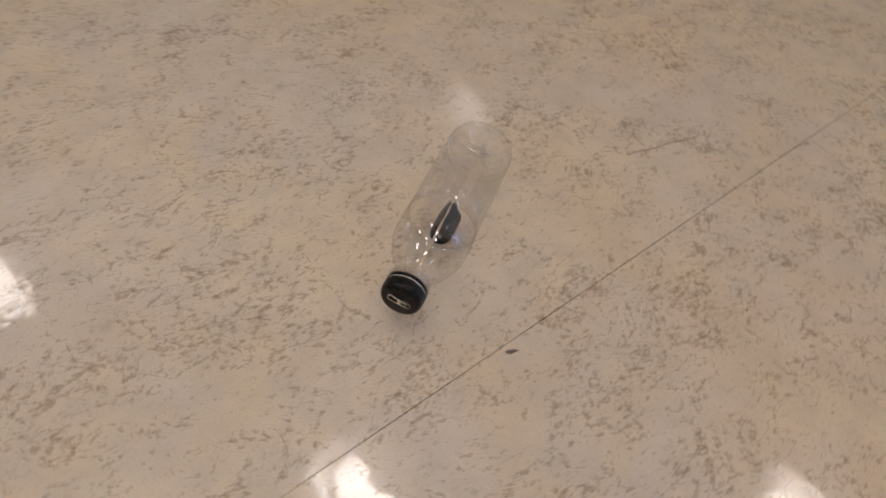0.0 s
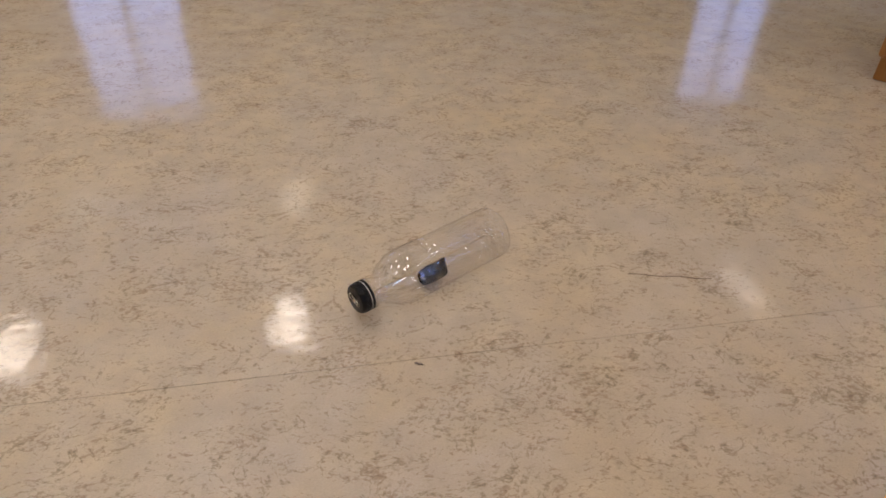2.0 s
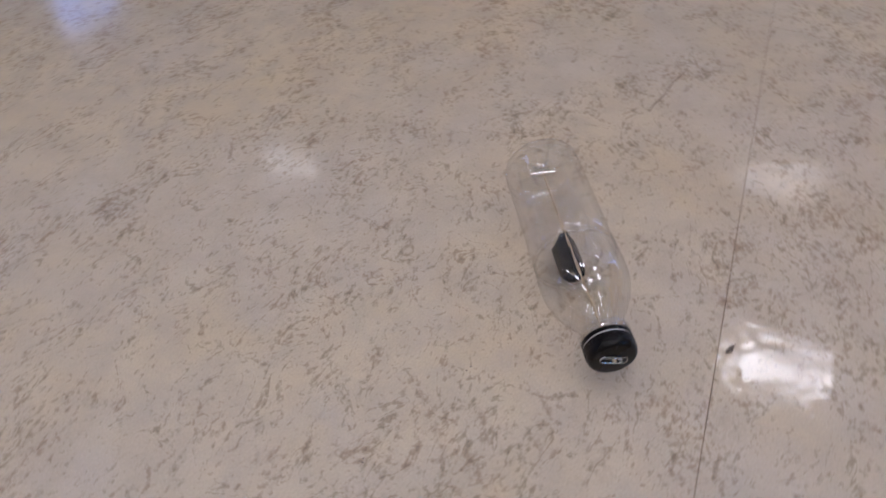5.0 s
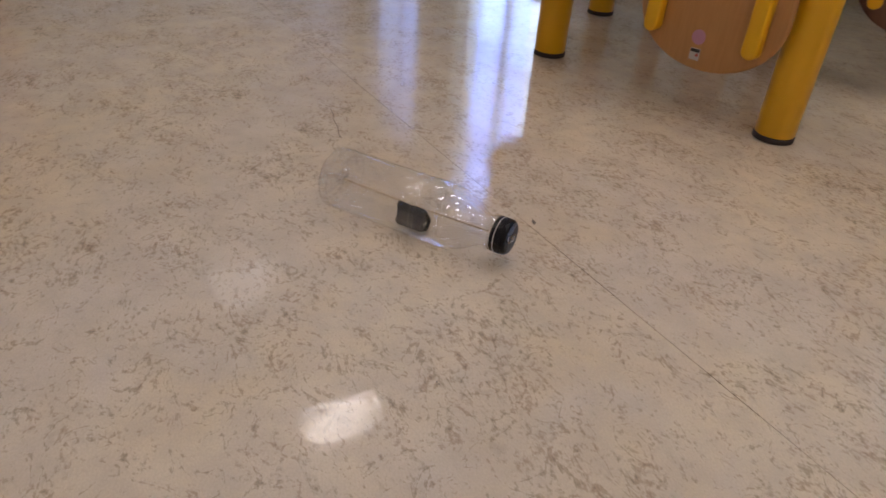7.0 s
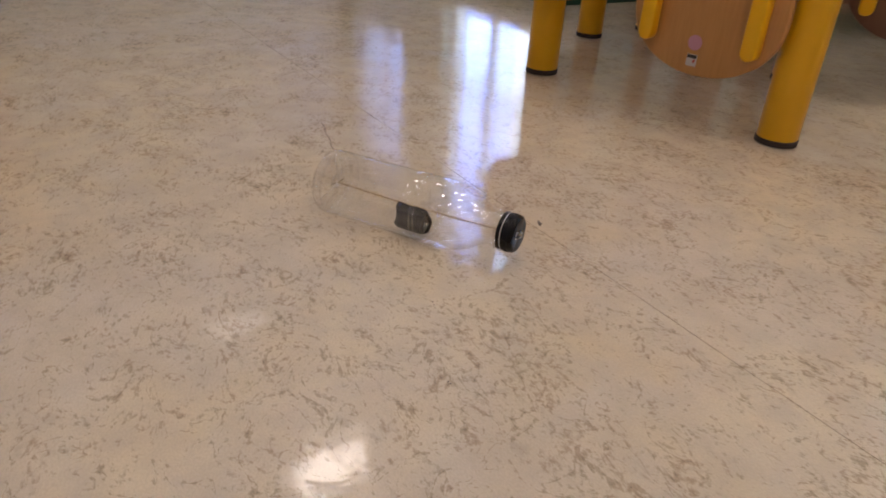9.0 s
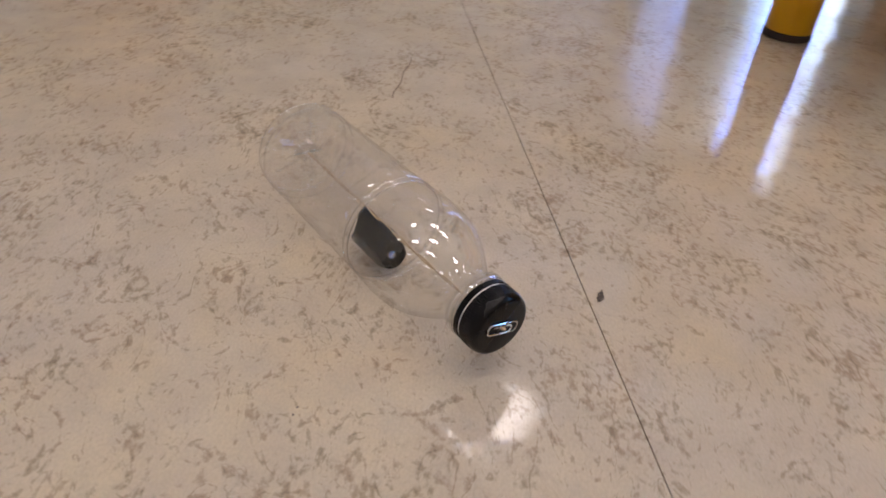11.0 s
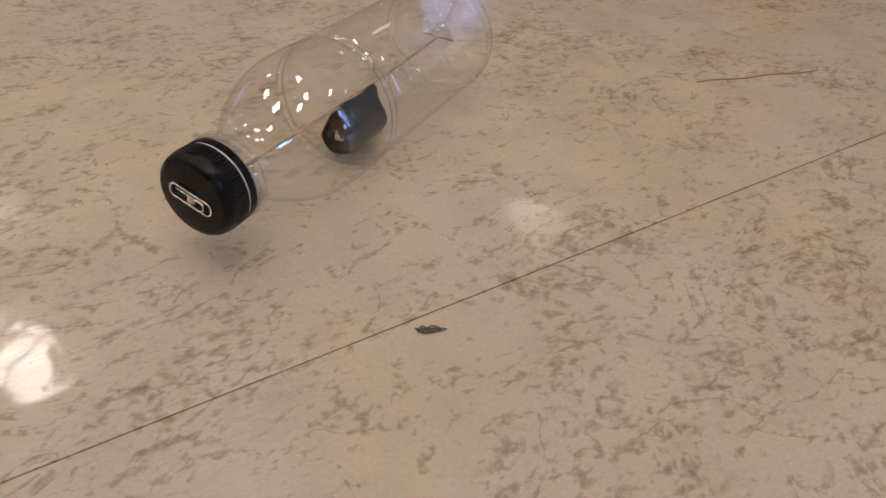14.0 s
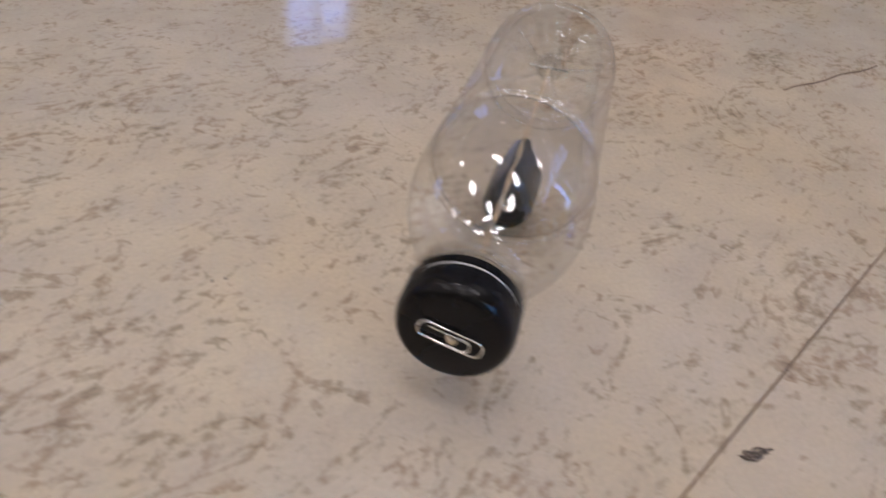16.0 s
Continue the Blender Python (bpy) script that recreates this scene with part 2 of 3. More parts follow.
def tube(points, r, sides=8, closed=False, flat=1.0):
    """A rod along the points; flat squeezes it across."""
    bm = bmesh.new()
    pts = [Vector(p) for p in points]
    n = len(pts)
    rings = []
    up = None
    for i, p in enumerate(pts):
        a = pts[(i - 1) % n] if (closed or i) else p
        b = pts[(i + 1) % n] if (closed or i < n - 1) else p
        d = (b - a).normalized()
        if up is None:
            up = d.orthogonal().normalized()
        up = (up - d * up.dot(d)).normalized()
        side = d.cross(up)
        rings.append([bm.verts.new(p + (up * math.cos(2 * math.pi * k / sides) + side * flat * math.sin(2 * math.pi * k / sides)) * r) for k in range(sides)])
    for i in range(n if closed else n - 1):
        a, b = rings[i], rings[(i + 1) % n]
        for k in range(sides):
            bm.faces.new((a[k], a[(k + 1) % sides], b[(k + 1) % sides], b[k]))
    if not closed:
        bm.faces.new(rings[0])
        bm.faces.new(rings[-1])
    return bm


def thing(name, label, category, m=None, group="", kind=""):
    ob = new(name)
    ob.empty_display_size = 0.05
    if m is not None:
        ob.matrix_basis = m
    return tagged(ob, label, category, group, kind)


# ---- floor ----
SEAM_V = -0.072
floor = new("floor", mesh_of("floor", box(WEST, EAST, SOUTH, NORTH, -0.12, -0.003), SEAM))
floor.matrix_basis = ROOM
tagged(floor, "cream marbled linoleum floor with brown flecks, polished", "floor", kind="structure")
edges = [SOUTH, SEAM_V, SEAM_V + 2.0, SEAM_V + 4.0, NORTH]
for a, b in zip(edges, edges[1:]):
    # each sheet is a separate width of linoleum; the joint is a fine groove
    part("sheet", box(WEST, EAST, a + (0.0004 if a != SOUTH else 0), b - (0.0004 if b != NORTH else 0), -0.003, 0.0), LINO, floor, smooth=None)


# ---- walls with their openings ----
def wall(name, m, length, height, holes, mat, label):
    """A wall 0.2 thick along local x, its face at y = 0 and its body behind; holes as (x0, x1, z0, z1)."""
    bm = bmesh.new()
    xs = sorted({0.0, length, *[h[0] for h in holes], *[h[1] for h in holes]})
    zs = sorted({0.0, height, *[h[2] for h in holes], *[h[3] for h in holes]})
    cell = {}
    for i in range(len(xs) - 1):
        for j in range(len(zs) - 1):
            cx, cz = (xs[i] + xs[i + 1]) / 2, (zs[j] + zs[j + 1]) / 2
            cell[i, j] = not any(h[0] < cx < h[1] and h[2] < cz < h[3] for h in holes)
    made = {}

    def vert(x, y, z):
        if (x, y, z) not in made:
            made[x, y, z] = bm.verts.new((x, y, z))
        return made[x, y, z]

    for (i, j), solid in cell.items():
        if not solid:
            continue
        x0, x1, z0, z1 = xs[i], xs[i + 1], zs[j], zs[j + 1]
        for y in (0.0, 0.2):
            bm.faces.new([vert(x, y, z) for x, z in ((x0, z0), (x1, z0), (x1, z1), (x0, z1))])
        for (di, dj), ends in (((-1, 0), ((x0, z0), (x0, z1))), ((1, 0), ((x1, z0), (x1, z1))), ((0, -1), ((x0, z0), (x1, z0))), ((0, 1), ((x0, z1), (x1, z1)))):
            if not cell.get((i + di, j + dj), False):
                (a, c), (b, d) = ends
                bm.faces.new((vert(a, 0.0, c), vert(b, 0.0, d), vert(b, 0.2, d), vert(a, 0.2, c)))
    ob = new(name, mesh_of(name, bm, mat))
    ob.matrix_basis = m
    return tagged(ob, label, "wall", kind="structure")


def window(name, m, x0, x1, z0, z1, columns, rows, light):
    """A window of white bars with panes and hazy daylight right outside."""
    w = thing(name, "white framed window with small panes and bluish daylight", "window", m, kind="structure")
    f = 0.05
    for a, b, c, d in ((x0, x1, z0, z0 + f), (x0, x1, z1 - f, z1), (x0, x0 + f, z0 + f, z1 - f), (x1 - f, x1, z0 + f, z1 - f)):
        part("frame", box(a, b, 0.06, 0.13, c, d, 0.004), WHITE, w)
    for k in range(1, columns):
        x = x0 + (x1 - x0) * k / columns
        part("glazing_bar", box(x - 0.018, x + 0.018, 0.07, 0.12, z0 + f, z1 - f, 0.004), WHITE, w)
    for k in range(1, rows):
        z = z0 + (z1 - z0) * k / rows
        part("glazing_bar", box(x0 + f, x1 - f, 0.072, 0.118, z - 0.016, z + 0.016, 0.004), WHITE, w)
    part("sill", box(x0 - 0.04, x1 + 0.04, -0.06, 0.06, z0 - 0.03, z0 - 0.002, 0.006), WHITE, w)
    sky_sheet = new("backdrop", mesh_of("backdrop", box(x0 - 0.9, x1 + 0.9, 0.4, 0.41, z0 - 0.5, z1 + 0.5), light))
    sky_sheet.matrix_basis = m
    tagged(sky_sheet, "hazy daylight outside the window", "backdrop", kind="structure")


def wall_frame(u, v, turn):
    return Matrix.Translation(uv(u, v)) @ Matrix.Rotation(TURN + turn, 4, "Z")


north = wall_frame(WEST, NORTH, 0)
# windows of the north wall: from the wall's west end
NWIN = [(WEST_U - WEST, EAST_U - WEST, 0.95, top) for WEST_U, EAST_U, top in ((-1.95, -1.05, 2.15), (0.9 + 2.45, 4.15, 2.35))]
wall("wall_north", north, EAST - WEST, CEIL, NWIN, WALL, "cream painted wall with two small-paned windows")
for k, h in enumerate(NWIN):
    window("window_%d" % (k + 1), north, *h, 2, 3, DAY)
south = wall_frame(EAST, SOUTH, math.pi)
SWIN = [(EAST - 3.72, EAST - 2.76, 0.35, 2.38), (EAST - 5.2, EAST - 4.3, 0.85, 2.1), (EAST - 0.34, EAST + 0.38, 0.85, 1.42)]
wall("wall_south", south, EAST - WEST, CEIL, SWIN, PALE, "pale green painted wall with bright windows")
window("window_3", south, *SWIN[0], 2, 3, DAYBRIGHT)
window("window_4", south, *SWIN[1], 2, 3, DAY)
window("window_5", south, *SWIN[2], 2, 2, DAYBLUE)
wall("wall_east", wall_frame(EAST, NORTH, -math.pi / 2), NORTH - SOUTH, CEIL, [], WALL, "plain cream painted wall")
wall("wall_west", wall_frame(WEST, SOUTH, math.pi / 2), NORTH - SOUTH, CEIL, [], WALL, "plain cream painted wall")
ceiling = new("ceiling", mesh_of("ceiling", box(WEST - 0.2, EAST + 0.2, SOUTH - 0.2, NORTH + 0.2, CEIL, CEIL + 0.15), CEILING))
ceiling.matrix_basis = ROOM
tagged(ceiling, "off-white ceiling boards", "ceiling", kind="structure")

# skirting of the south wall and the pier that breaks it
PIER_U = 0.98
pier = new("wall_pier", mesh_of("wall_pier", box(PIER_U, PIER_U + 0.30, SOUTH, SOUTH + 0.34, 0, CEIL, 0.006), PALE))
pier.matrix_basis = ROOM
tagged(pier, "pale green painted wall pier", "wall", kind="structure")
for nm, mat, depth, z0, z1 in (("baseboard", GREEN, 0.012, 0.03, 0.105), ("trim", BROWN, 0.022, 0.0, 0.028)):
    for a, b, c, d in ((WEST, PIER_U - depth, SOUTH, SOUTH + depth), (PIER_U - depth, PIER_U, SOUTH, SOUTH + 0.34)):
        s = new(nm, mesh_of(nm, box(a, b, c + 0.001, d, z0, z1, 0.003), mat))
        s.matrix_basis = ROOM
        tagged(s, "dark green skirting board" if nm == "baseboard" else "brown wooden quarter round along the floor", nm, kind="structure")


# ---- ceiling lights ----
def ceiling_light(x, y, turn, dim=False):
    lamp = thing("ceiling_light", "flat white ceiling light with a warm glowing diffuser", "ceiling light", pose(x, y, CEIL, 0, 0, turn), "ceiling lights")
    for a, b, c, d in ((-0.13, 0.13, -0.255, -0.23), (-0.13, 0.13, 0.23, 0.255), (-0.13, -0.105, -0.23, 0.23), (0.105, 0.13, -0.23, 0.23)):
        part("frame", box(a, b, c, d, -0.045, -0.001, 0.004), WHITE, lamp)
    part("diffuser", box(-0.105, 0.105, -0.23, 0.23, -0.03, -0.012), LAMPDIM if dim else LAMPGLASS, lamp, "dim warm diffuser" if dim else "warm white glowing diffuser")
    data = bpy.data.lights.new("tube_light", "AREA")
    data.shape, data.size, data.size_y = "RECTANGLE", 0.20, 0.44
    data.energy, data.color, data.spread = LAMP_POWER * (0.6 if dim else 1.0), (1.0, 0.885, 0.86), radians(120)
    t = new("tube_light", data)
    t.parent = lamp
    t.location = (0, 0, -0.034)


LAMP_POWER = 2.28
# far lights turned down so that the linoleum mirrors them only faintly
DIMMED = ((3.88, 0.94), (1.97, 4.05), (0.50, 5.02), (2.98, -2.38))
for x, y in ((1.13, 2.74), (-0.38, 3.60), (1.55, -1.67), *DIMMED, (0.82, 0.40), (-0.50, 0.10), (-0.02, 1.50), (0.28, -0.82), (-0.28, -1.15),
             (-0.95, 1.20), (-1.95, 2.20), (-1.85, 0.05), (-3.1, 0.9), (-3.3, 2.9), (-1.25, -0.75), (-2.6, -0.45), (-1.7, 3.35), (-2.7, 3.9)):
    ceiling_light(x, y, -30, (x, y) in DIMMED)


# ---- the bottle ----
R, AXIS = 0.035, 0.0358
bottle = thing("plastic_bottle", "clear empty plastic bottle lying on the linoleum", "bottle", pose(0, 0, AXIS))


def curve_through(points, steps=4):
    """Points along a smooth curve through the given ones."""
    out = []
    for k in range(len(points) - 1):
        p = [Vector(points[min(max(k + d, 0), len(points) - 1)]) for d in (-1, 0, 1, 2)]
        for i in range(steps):
            t = i / steps
            q = 0.5 * (2 * p[1] + (p[2] - p[0]) * t + (2 * p[0] - 5 * p[1] + 4 * p[2] - p[3]) * t * t + (3 * p[1] - p[0] - 3 * p[2] + p[3]) * t ** 3)
            out.append((q.x, q.y))
    return out + [tuple(points[-1])]


# neck, domed shoulder that bulges a little beyond the body, grooved ring, body, foot
NECK = [(0.0150, 0.0168), (0.0205, 0.0168), (0.0208, 0.0195), (0.0222, 0.0198), (0.0236, 0.0194)]
SHOULDER = [(0.0240, 0.0168), (0.0295, 0.0170), (0.0345, 0.0188), (0.0400, 0.0224), (0.0450, 0.0255), (0.0500, 0.0283), (0.0550, 0.0307), (0.0600, 0.0326),
            (0.0650, 0.0340), (0.0720, 0.0352), (0.0800, 0.0357), (0.0880, 0.0357), (0.0950, 0.0354), (0.0996, 0.0351)]
BODY = [(0.1003, 0.0342), (0.1020, 0.0336), (0.1037, 0.0342), (0.1044, 0.0350), (0.120, 0.0350), (0.150, 0.0350), (0.180, 0.0350), (0.208, 0.0350), (0.2100, 0.0345),
        (0.2115, 0.0349), (0.2180, 0.0349), (0.2215, 0.0345), (0.2242, 0.0334), (0.2260, 0.0317), (0.2269, 0.0295), (0.2270, 0.0270), (0.2264, 0.0225), (0.2235, 0.0180),
        (0.2200, 0.0125), (0.2180, 0.0070), (0.2172, 0.0022)]
wall_line = NECK + curve_through(SHOULDER) + BODY
bm = lathe(wall_line, 96, "X", caps=False)
# ten shallow lobes press into the foot
for v in bm.verts:
    if v.co.x > 0.2195 and math.hypot(v.co.y, v.co.z) < 0.030:
        a = math.atan2(v.co.z, v.co.y)
        v.co.x -= 0.0042 * max(0.0, math.cos(5 * a)) ** 2
part("body", bm, CLEAR, bottle, "clear glossy plastic with a moulded ring", smooth=60)
for x, r in ((0.0997, 0.0350), (0.1043, 0.0350), (0.2128, 0.0350), (0.2222, 0.0343)):
    part("moulded_ring", tube([(x, r * math.cos(2 * math.pi * k / 96), r * math.sin(2 * math.pi * k / 96)) for k in range(96)], 0.00045, 6, closed=True), RIM, bottle, smooth=80)
# thick moulded centre of the foot, with five webs running out from it
part("foot_centre", lathe([(0.2166, 0.0005), (0.2163, 0.0035), (0.2169, 0.0068), (0.2186, 0.0082), (0.2200, 0.0070)], 32, "X"), RIM, bottle, "thick glossy moulded centre of the foot")
for k in range(5):
    a = 2 * math.pi * (k + 0.5) / 5
    pts = [(0.2180 + 0.0078 * (i / 7) ** 1.3, (0.008 + 0.018 * i / 7) * math.cos(a), (0.008 + 0.018 * i / 7) * math.sin(a)) for i in range(8)]
    part("foot_web", tube(pts, 0.0005, 6), RIM, bottle, smooth=80)
# embossed marks on the wall near the foot
for k, (x0, x1, a0) in enumerate(((0.178, 0.196, 0.55), (0.181, 0.199, 0.72), (0.186, 0.196, 0.88))):
    pts = [(x0 + (x1 - x0) * i / 8, (R + 0.0002) * math.cos(a0 + 0.09 * math.sin(i)), (R + 0.0002) * math.sin(a0 + 0.09 * math.sin(i))) for i in range(9)]
    part("embossed_mark", tube(pts, 0.0005, 6), CLEAR, bottle)
part("neck_ring", lathe([(0.0176, 0.0176), (0.0180, 0.0194), (0.0194, 0.0196), (0.0198, 0.0176)], 64, "X", caps=False), RIM, bottle, "clear support ring behind the cap")

cap = part("cap", lathe([(0.0003, 0.0010), (0.0, 0.0155), (0.0002, 0.0164), (0.0007, 0.0172), (0.0015, 0.0180), (0.0026, 0.0186), (0.0042, 0.0190), (0.0060, 0.0191), (0.0122, 0.0191), (0.0126, 0.0184)], 96, "X"), CAP, bottle, "black ribbed screw cap")
part("tamper_band", lathe([(0.0134, 0.0184), (0.0137, 0.0192), (0.0166, 0.0193), (0.0172, 0.0188), (0.0172, 0.0172)], 96, "X", caps=False), CAP, cap)
part("gap_ring", lathe([(0.0126, 0.0187), (0.0134, 0.0187)], 96, "X", caps=False), SEAL, cap, "thin pale line between cap and band")
rib_mesh = mesh_of("rib", box(0.0052, 0.0119, -0.00032, 0.00032, 0.0188, 0.01928, 0.00015, 1), CAP, 40)
for k in range(72):
    rib = new("rib", rib_mesh)
    rib.parent = cap
    rib.matrix_local = Matrix.Rotation(2 * math.pi * k / 72, 4, "X")

# paper clip that holds the rubber band's end outside the cap
CLIP_TURN = radians(-15)


def clip_wire():
    def arc(cx, cz, r, a0, a1, n=10):
        return [(cx + r * math.cos(a0 + (a1 - a0) * i / n), cz + r * math.sin(a0 + (a1 - a0) * i / n)) for i in range(n + 1)]

    pi = math.pi
    flatline = [(-0.0085, 0.0013)] + [(0.0052, 0.0013)] + arc(0.0055, -0.0008, 0.0021, pi / 2, -pi / 2)
    flatline += arc(-0.0095, 0.0000, 0.0029, -pi / 2, -3 * pi / 2) + arc(0.0092, 0.0000, 0.0029, pi / 2, -pi / 2) + [(0.0, -0.0030), (-0.0045, -0.0031)]
    return flatline


ca, sa = math.cos(CLIP_TURN), math.sin(CLIP_TURN)
wire = [(-0.0007, -(x * ca - z * sa), x * sa + z * ca) for x, z in [(0.86 * u, 1.12 * v) for u, v in clip_wire()]]
clip = part("paper_clip", tube(wire, 0.00042, 8), STEEL, bottle, "bright steel paper clip flat on the cap")
part("knot", tube([(-0.0003, 0.0009, 0.0007), (-0.0014, 0.0002, 0.0001), (-0.0015, -0.0007, -0.0005), (-0.0003, -0.0013, -0.0010)], 0.0009, 8), BAND, bottle, "knot of the rubber band")

# rubber band: two loosely twisted strands from foot to cap
for s in (0, 1):
    pts = []
    for i in range(41):
        x = 0.004 + 0.2125 * i / 40
        a = math.pi * s + 9.0 * i / 40 * math.pi
        w = 0.0005 + 0.0002 * math.sin(math.pi * i / 40)
        pts.append((x, w * math.cos(a), w * math.sin(a) - 0.0022 * math.sin(math.pi * min(1, i / 40))))
    part("rubber_band", tube(pts, 0.00052, 6), BAND, bottle, "tan rubber band stretched along the axis")
part("peg", tube([(0.2158, -0.011, -0.0004), (0.2158, 0.0, 0.0), (0.2158, 0.011, 0.0006)], 0.0007, 8), STEEL, bottle, "short steel wire inside the foot")


# battery wrapped in tape, hanging from the band
def drop(r, apex, drop_z, n=40):
    """A round bottom that draws in to a blunt ridge at the top."""
    out = []
    for k in range(n):
        a = 2 * math.pi * k / n - math.pi / 2
        y, z = r * math.cos(a), r * math.sin(a)
        if z > 0:
            t = z / r
            z = t ** 0.9 * apex
            y = math.copysign(r * (1 - t ** 1.25) * 0.96 + 0.0012 * t, y) if abs(y) > 1e-9 else 0.0
        out.append((y, z + drop_z))
    return out


battery = part("battery", lathe([(0.0905, 0.0030), (0.0900, 0.0060), (0.0904, 0.0092), (0.0920, 0.0098), (0.1170, 0.0098), (0.1178, 0.0090)], 48, "X"), TIN, bottle, "battery with a bare tin end", m=pose(0.0150, 0, -0.0193))
part("terminal", lathe([(0.0876, 0.0008), (0.0872, 0.0014), (0.0876, 0.0019), (0.0893, 0.0020), (0.0896, 0.0030), (0.0904, 0.0031)], 32, "X"), STEEL, battery, "raised metal terminal")
bm = bmesh.new()
rings = []
rng = random.Random(4)
for i in range(13):
    t = i / 12
    x = 0.1012 + 0.0330 * t
    shape = drop(0.0113 + 0.0003 * rng.random(), 0.0172, -0.0193)
    ring = []
    for k, (y, z) in enumerate(shape):
        top = max(0.0, (z + 0.0193) / 0.0172)
        wob = 0.00035 * math.sin(k * 1.7 + i * 2.1) * (0.3 + top)
        # the tape's ends are cut unevenly
        cut = (0.0016 * math.sin(k * 0.9) + 0.0030 * top) * (1 if i == 12 else 0) + (0.0028 * top - 0.0004 * math.sin(k * 0.7)) * (-1 if i == 0 else 0)
        # the cap end is folded in over the battery
        fold = 0.80 if i == 0 else 0.92 if i == 1 else 1.0
        y, z = y * fold, (z + 0.0193) * fold - 0.0193
        ring.append(bm.verts.new((x + cut * (1 if i in (0, 12) else 0) * (1 if i == 12 else -0.6), y * (1 + 12 * wob), z + wob)))
    rings.append(ring)
n = len(rings[0])
for a, b in zip(rings, rings[1:]):
    for k in range(n):
        bm.faces.new((a[k], a[(k + 1) % n], b[(k + 1) % n], b[k]))
bm.faces.new(rings[-1])
part("tape_wrap", bm, TAPE, bottle, "glossy black tape folded over the band", smooth=35)
part("tape_flap", slab([(0.124, -0.0040), (0.1378, -0.0020), (0.1386, -0.0080), (0.1358, -0.0140), (0.1366, -0.0200), (0.125, -0.0215)], -0.0012, 0.0010, 0.0003), TAPE, bottle, "crumpled tape end")

# a torn tape end folded down over the battery's end
TORN = [(-0.0086, 0.0010), (-0.0060, -0.0012), (-0.0034, 0.0012), (-0.0022, -0.0004), (0.0006, 0.0026), (0.0036, 0.0016), (0.0062, -0.0030), (0.0086, -0.0016),
        (0.0088, 0.0034), (0.0066, 0.0072), (0.0030, 0.0096), (0.0, 0.0104), (-0.0034, 0.0094), (-0.0068, 0.0066)]
part("tape_fold", slab(TORN, -0.0004, 0.0004, 0.0002), TAPE, bottle, "torn black tape folded over the battery end", m=pose(0.1042, 0, -0.0193, 4, 0, 90))

# ---- scraps and marks on the floor ----
scrap = thing("floor_scrap", "small dark shredded scrap lying on the linoleum", "scrap", pose(0.017, -0.104, 0, 0, 0, -62))
rng = random.Random(11)
for k in range(7):
    x0, y0 = rng.uniform(-0.008, -0.001), rng.uniform(-0.0011, 0.0011)
    ln, bend = rng.uniform(0.004, 0.010), rng.uniform(-0.0015, 0.0015)
    pts = [(x0 + ln * i / 5, y0 + bend * math.sin(math.pi * i / 5) + 0.0006 * rng.uniform(-1, 1), 0.0007 + 0.0005 * math.sin(math.pi * i / 5)) for i in range(6)]
    part("shred", tube(pts, 0.00035, 5, flat=1.5), LEAF, scrap)


def crumb(x, y, size, seed):
    r = random.Random(seed)
    bm = bmesh.new()
    bmesh.ops.create_icosphere(bm, subdivisions=1, radius=size)
    for v in bm.verts:
        v.co *= r.uniform(0.6, 1.2)
        v.co.z = max(v.co.z * 0.5, -size * 0.3) + size * 0.3
    ob = new("crumb", mesh_of("crumb", bm, LEAF))
    ob.location = (x, y, 0)
    tagged(ob, "tiny dark crumb on the linoleum", "crumb", "crumbs")


for k, (x, y) in enumerate([(-0.030, 0.190), (-0.027, 0.189), (0.037, 0.100), (0.034, 0.104), (0.133, -0.103)]):
    crumb(x, y, 0.0008, k)
scuff = new("scuff_mark", mesh_of("scuff_mark", tube([(0.0 + 0.110 * i / 10, 0.0012 * math.sin(i * 1.3), 0.0) for i in range(11)], 0.0007, 6), SCUFF))
scuff.matrix_basis = pose(0.335, -0.150, 0.0001, 0, 0, -44)
tagged(scuff, "short brown scuff line in the linoleum", "scuff mark")


# ---- children's tables ----
def table_leg(parent, x, y, h, r=0.030):
    leg = part("leg", lathe([(0.010, r - 0.001), (0.0115, r), (h, r)], 48), YELLOW, parent, "thick round yellow leg", m=pose(x, y, 0))
    part("foot", lathe([(0.0, r - 0.003), (0.0015, r + 0.0008), (0.0085, r + 0.0012), (0.010, r - 0.0005)], 48), RUBBER, leg, "dark rubber foot")


def child_table(legs, h, label, inset=0.075):
    cx, cy = sum(l[0] for l in legs) / len(legs), sum(l[1] for l in legs) / len(legs)
    t = thing("childrens_table", label, "table", pose(cx, cy, 0), "children's tables")
    for x, y in legs:
        table_leg(t, x - cx, y - cy, h - 0.03)
    bm = bmesh.new()
    ring = []
    for x, y in legs:
        d = Vector((x - cx, y - cy, 0))
        d += d.normalized() * inset
        ring.append(bm.verts.new((d.x, d.y, h - 0.028)))
    face = bm.faces.new(ring)
    got = bmesh.ops.extrude_face_region(bm, geom=[face])
    bmesh.ops.translate(bm, vec=(0, 0, 0.028), verts=[g for g in got["geom"] if isinstance(g, bmesh.types.BMVert)])
    up = [e for e in bm.edges if abs(e.verts[0].co.z - e.verts[1].co.z) > 0.01]
    bmesh.ops.bevel(bm, geom=up, offset=0.06, segments=6, affect="EDGES", profile=0.5)
    part("tabletop", bm, BEECH, t, "beech table top")
    return t


child_table([(-0.183, -0.575), (-0.160, -1.008), (0.301, -1.133), (0.264, -0.729)], 0.50, "low child's table on thick yellow legs with chairs upturned on it", 0.032)
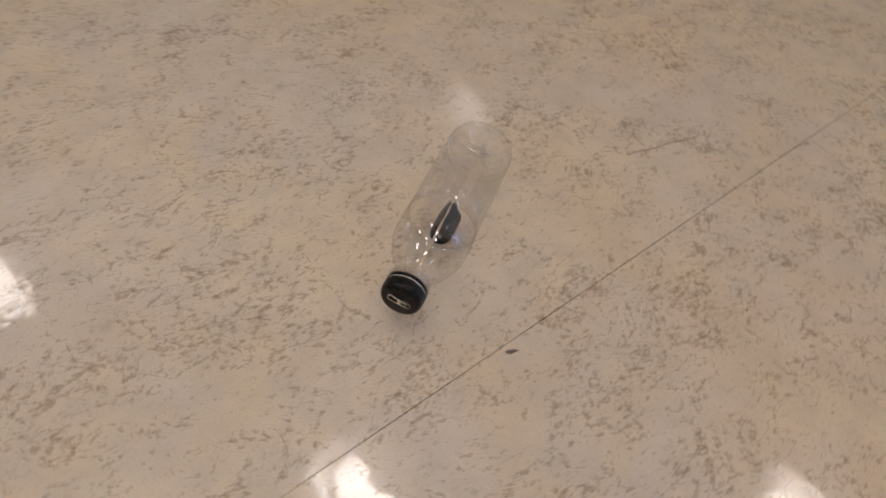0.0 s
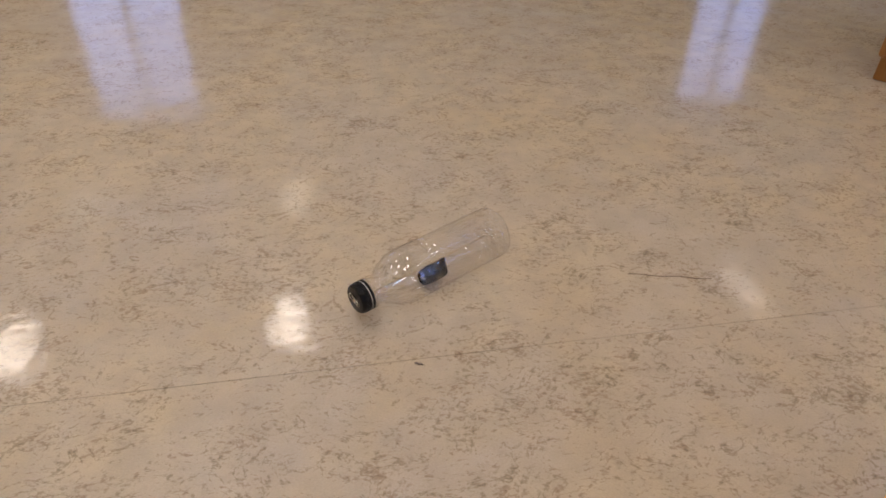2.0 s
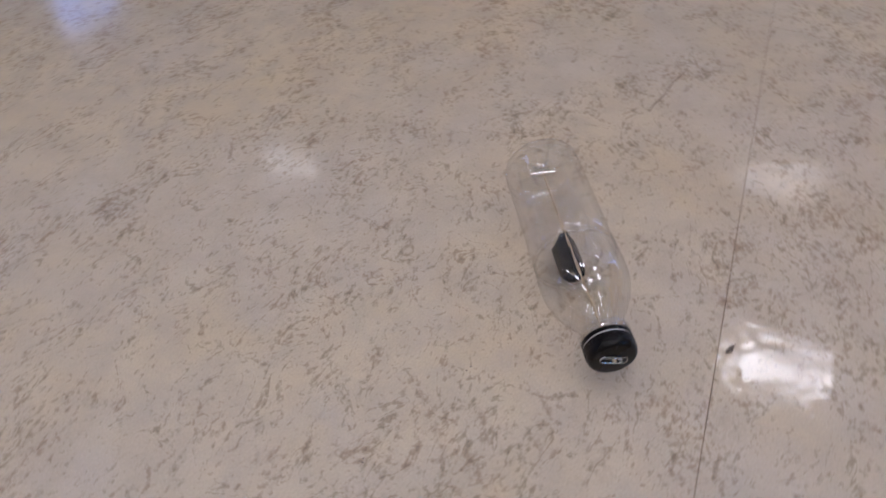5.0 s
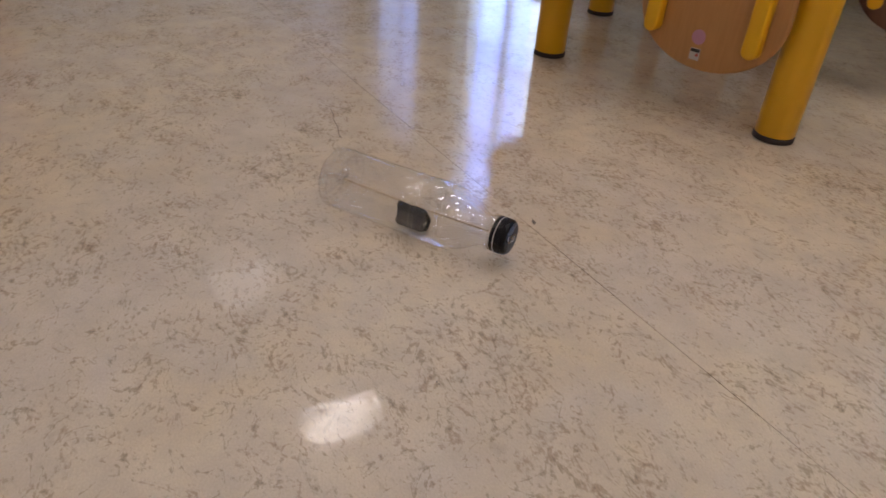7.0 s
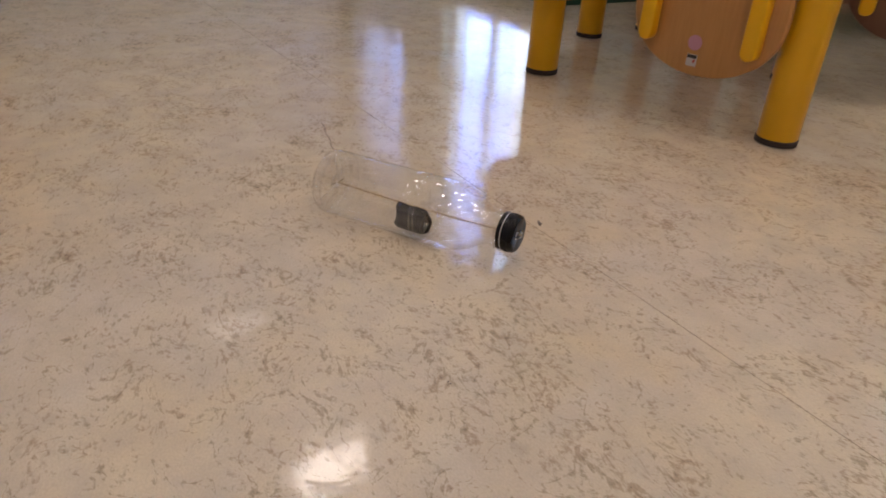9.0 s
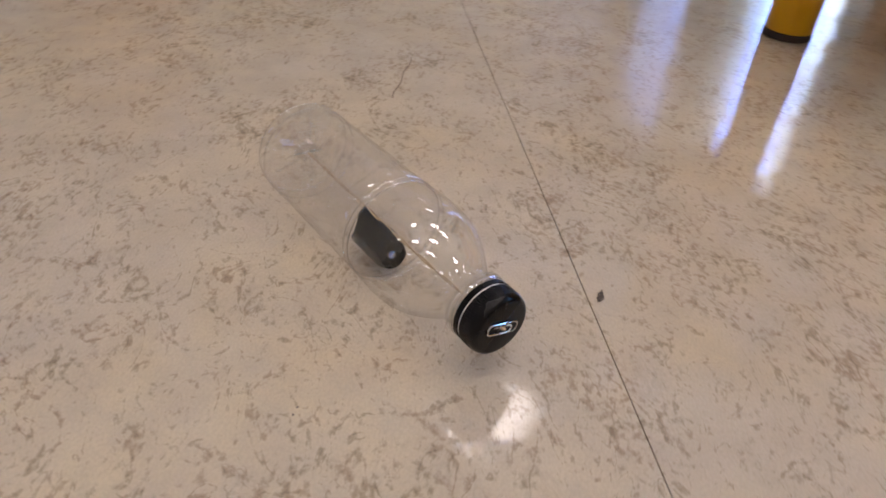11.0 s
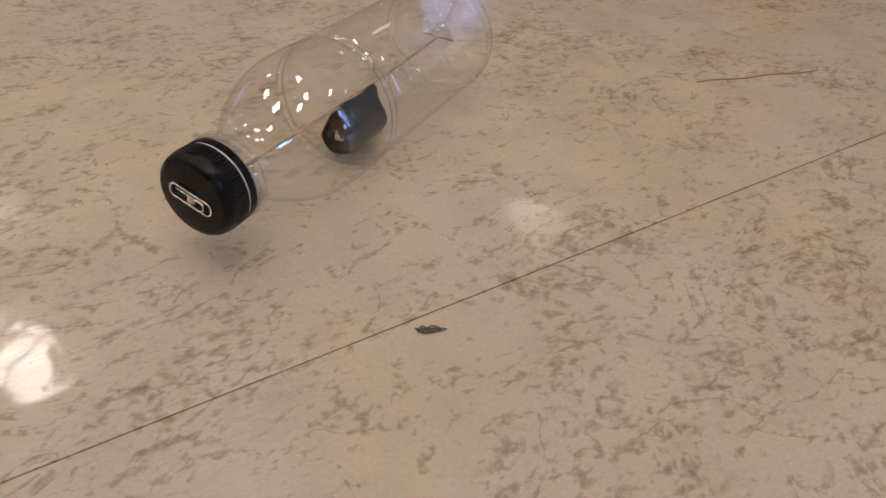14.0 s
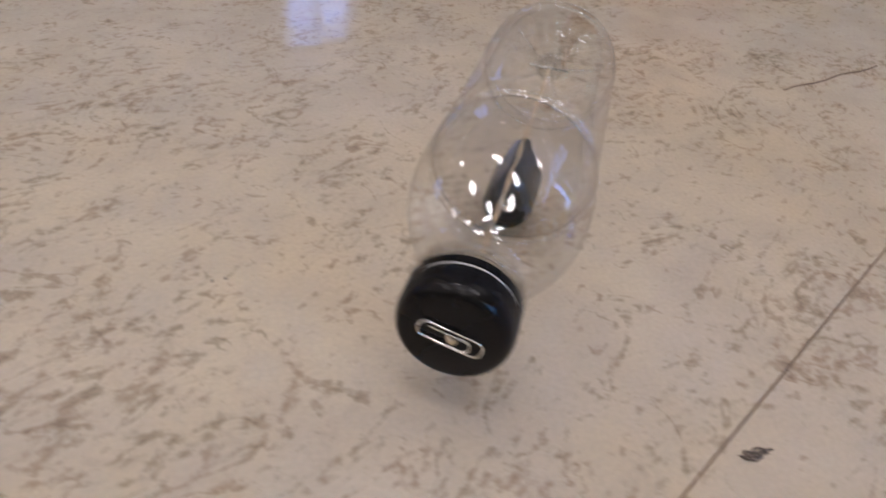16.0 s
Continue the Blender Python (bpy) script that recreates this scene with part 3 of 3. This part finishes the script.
# one leg shows past the first table; unseen top widened to shade the floor
child_table([(0.205, -1.320), (0.03, -1.37), (-0.05, -1.73), (0.14, -1.70)], 0.50, "low child's table on thick yellow legs behind another", 0.34)


# added out of view: shades the floor and carries the third chair
child_table([(-0.52, -1.22), (-0.52, -1.75), (-1.22, -1.75), (-1.20, -1.20)], 0.50, "unseen low child's table on thick yellow legs, added to shade the floor", 0.36)


# ---- chairs upturned on the tables: their backrests hang down over the edge ----
def arch(w, h, n=28):
    """Outline of a backrest: straight top, round below."""
    out = [(-w * 0.92, h), (w * 0.92, h)]
    for i in range(n + 1):
        a = math.pi * i / n
        out.append((w * math.cos(a), h * 0.44 - h * 0.44 * math.sin(a) ** 0.85))
    return out


def upturned_chair(m, low, mat, label, seat_z=0.505, bars=(0.042, 0.042), sticker=False):
    """Local x along the table's edge, y towards the open room, z up; low is the lowest point of the backrest."""
    c = thing("childs_chair", label, "chair", m, "upturned chairs")
    back = part("backrest", slab([(x, z + low) for x, z in arch(0.124, 0.235)], -0.012, 0.0, 0.004), mat, c, "rounded plywood backrest", smooth=50)
    for s, (side, up) in enumerate(zip((-1, 1), bars)):
        z0, w = low + up, 0.0125
        bar = [(-w, seat_z - 0.002), (w, seat_z - 0.002)] + [(w * math.cos(a), z0 + w - w * math.sin(a)) for a in [math.pi * i / 12 for i in range(13)]]
        part("back_post", slab(bar, 0.0, 0.020, 0.004), YELLOW, c, "yellow lacquered back post", m=pose(side * 0.0855, 0, 0), smooth=50)
    part("seat", box(-0.14, 0.14, -0.26, -0.015, seat_z, seat_z + 0.018, 0.006), mat, c)
    for x in (-0.105, 0.105):
        for y in (-0.235, -0.045):
            part("leg", lathe([(0.0, 0.013), (0.24, 0.0125), (0.245, 0.0105)], 20), YELLOW, c, m=pose(x, y, seat_z + 0.018))
    if sticker:
        part("sticker", lathe([(0.0, 0.0002), (0.0003, 0.0115), (0.0006, 0.0115)], 32), LILAC, back, "faded lilac round sticker", m=pose(0.006, 0.0002, low + 0.050, -90))
        tag = part("label_tag", box(-0.0085, 0.0085, 0.0, 0.0006, -0.0095, 0.0085), LABEL, back, "small printed maker's tag", m=pose(0.006, 0.0, low + 0.024))
        part("print_bar", box(-0.0078, 0.0078, 0.0006, 0.0009, 0.0026, 0.0078), INK, tag)
        part("print_bar", box(-0.0062, -0.0022, 0.0006, 0.0009, -0.0035, 0.0010), RED, tag)
    return c


EDGE = math.degrees(math.atan2(-0.154, 0.455))
upturned_chair(pose(-0.040, -0.573, 0, 0, 0, EDGE), 0.078, BEECH, "upturned child's chair, peach backrest hanging off the table", sticker=True)
upturned_chair(pose(0.232, -0.648, 0, 0, 0, EDGE), 0.150, BEECH, "upturned child's chair, peach backrest beside a table leg", bars=(0.075, 0.04))
upturned_chair(pose(-0.34, -0.913, 0, 0, 0, 2), 0.112, SHADEPLY, "upturned child's chair, its backrest coloured darker for the shade")

# ---- low platform and cabinet ----
plat = thing("low_platform", "low pale platform edged with a dark green strip", "platform", ROOM.copy())
part("deck", box(1.20, 2.6, SOUTH + 0.03, -1.02, 0.0, 0.105, 0.008), PALE, plat)
part("edge_strip", box(1.19, 2.6, -1.019, -1.008, 0.0, 0.045, 0.003), GREEN, plat, "dark green edge strip")
part("edge_strip", box(1.188, 1.199, SOUTH + 0.03, -1.0195, 0.0, 0.045, 0.003), GREEN, plat, "dark green edge strip")
cab = thing("wooden_cabinet", "low orange-brown wooden cabinet on the linoleum", "cabinet", pose(1.262, -0.06, 0, 0, 0, 5))
part("plinth", box(0.012, 0.29, -0.198, -0.005, 0.0, 0.05, 0.003), CABINET, cab)
part("body", box(0.0, 0.30, -0.20, 0.0, 0.05, 0.45, 0.006), CABINET, cab)
d = part("door", box(-0.018, -0.001, -0.197, -0.003, 0.06, 0.44, 0.004), CABINET, cab)
part("handle", lathe([(0.0, 0.006), (0.012, 0.006), (0.016, 0.011), (0.022, 0.010)], 20), STEEL, d, m=pose(-0.018, -0.10, 0.36, 0, -90))
part("top", box(-0.02, 0.31, -0.21, 0.01, 0.45, 0.472, 0.005), CABINET, cab)
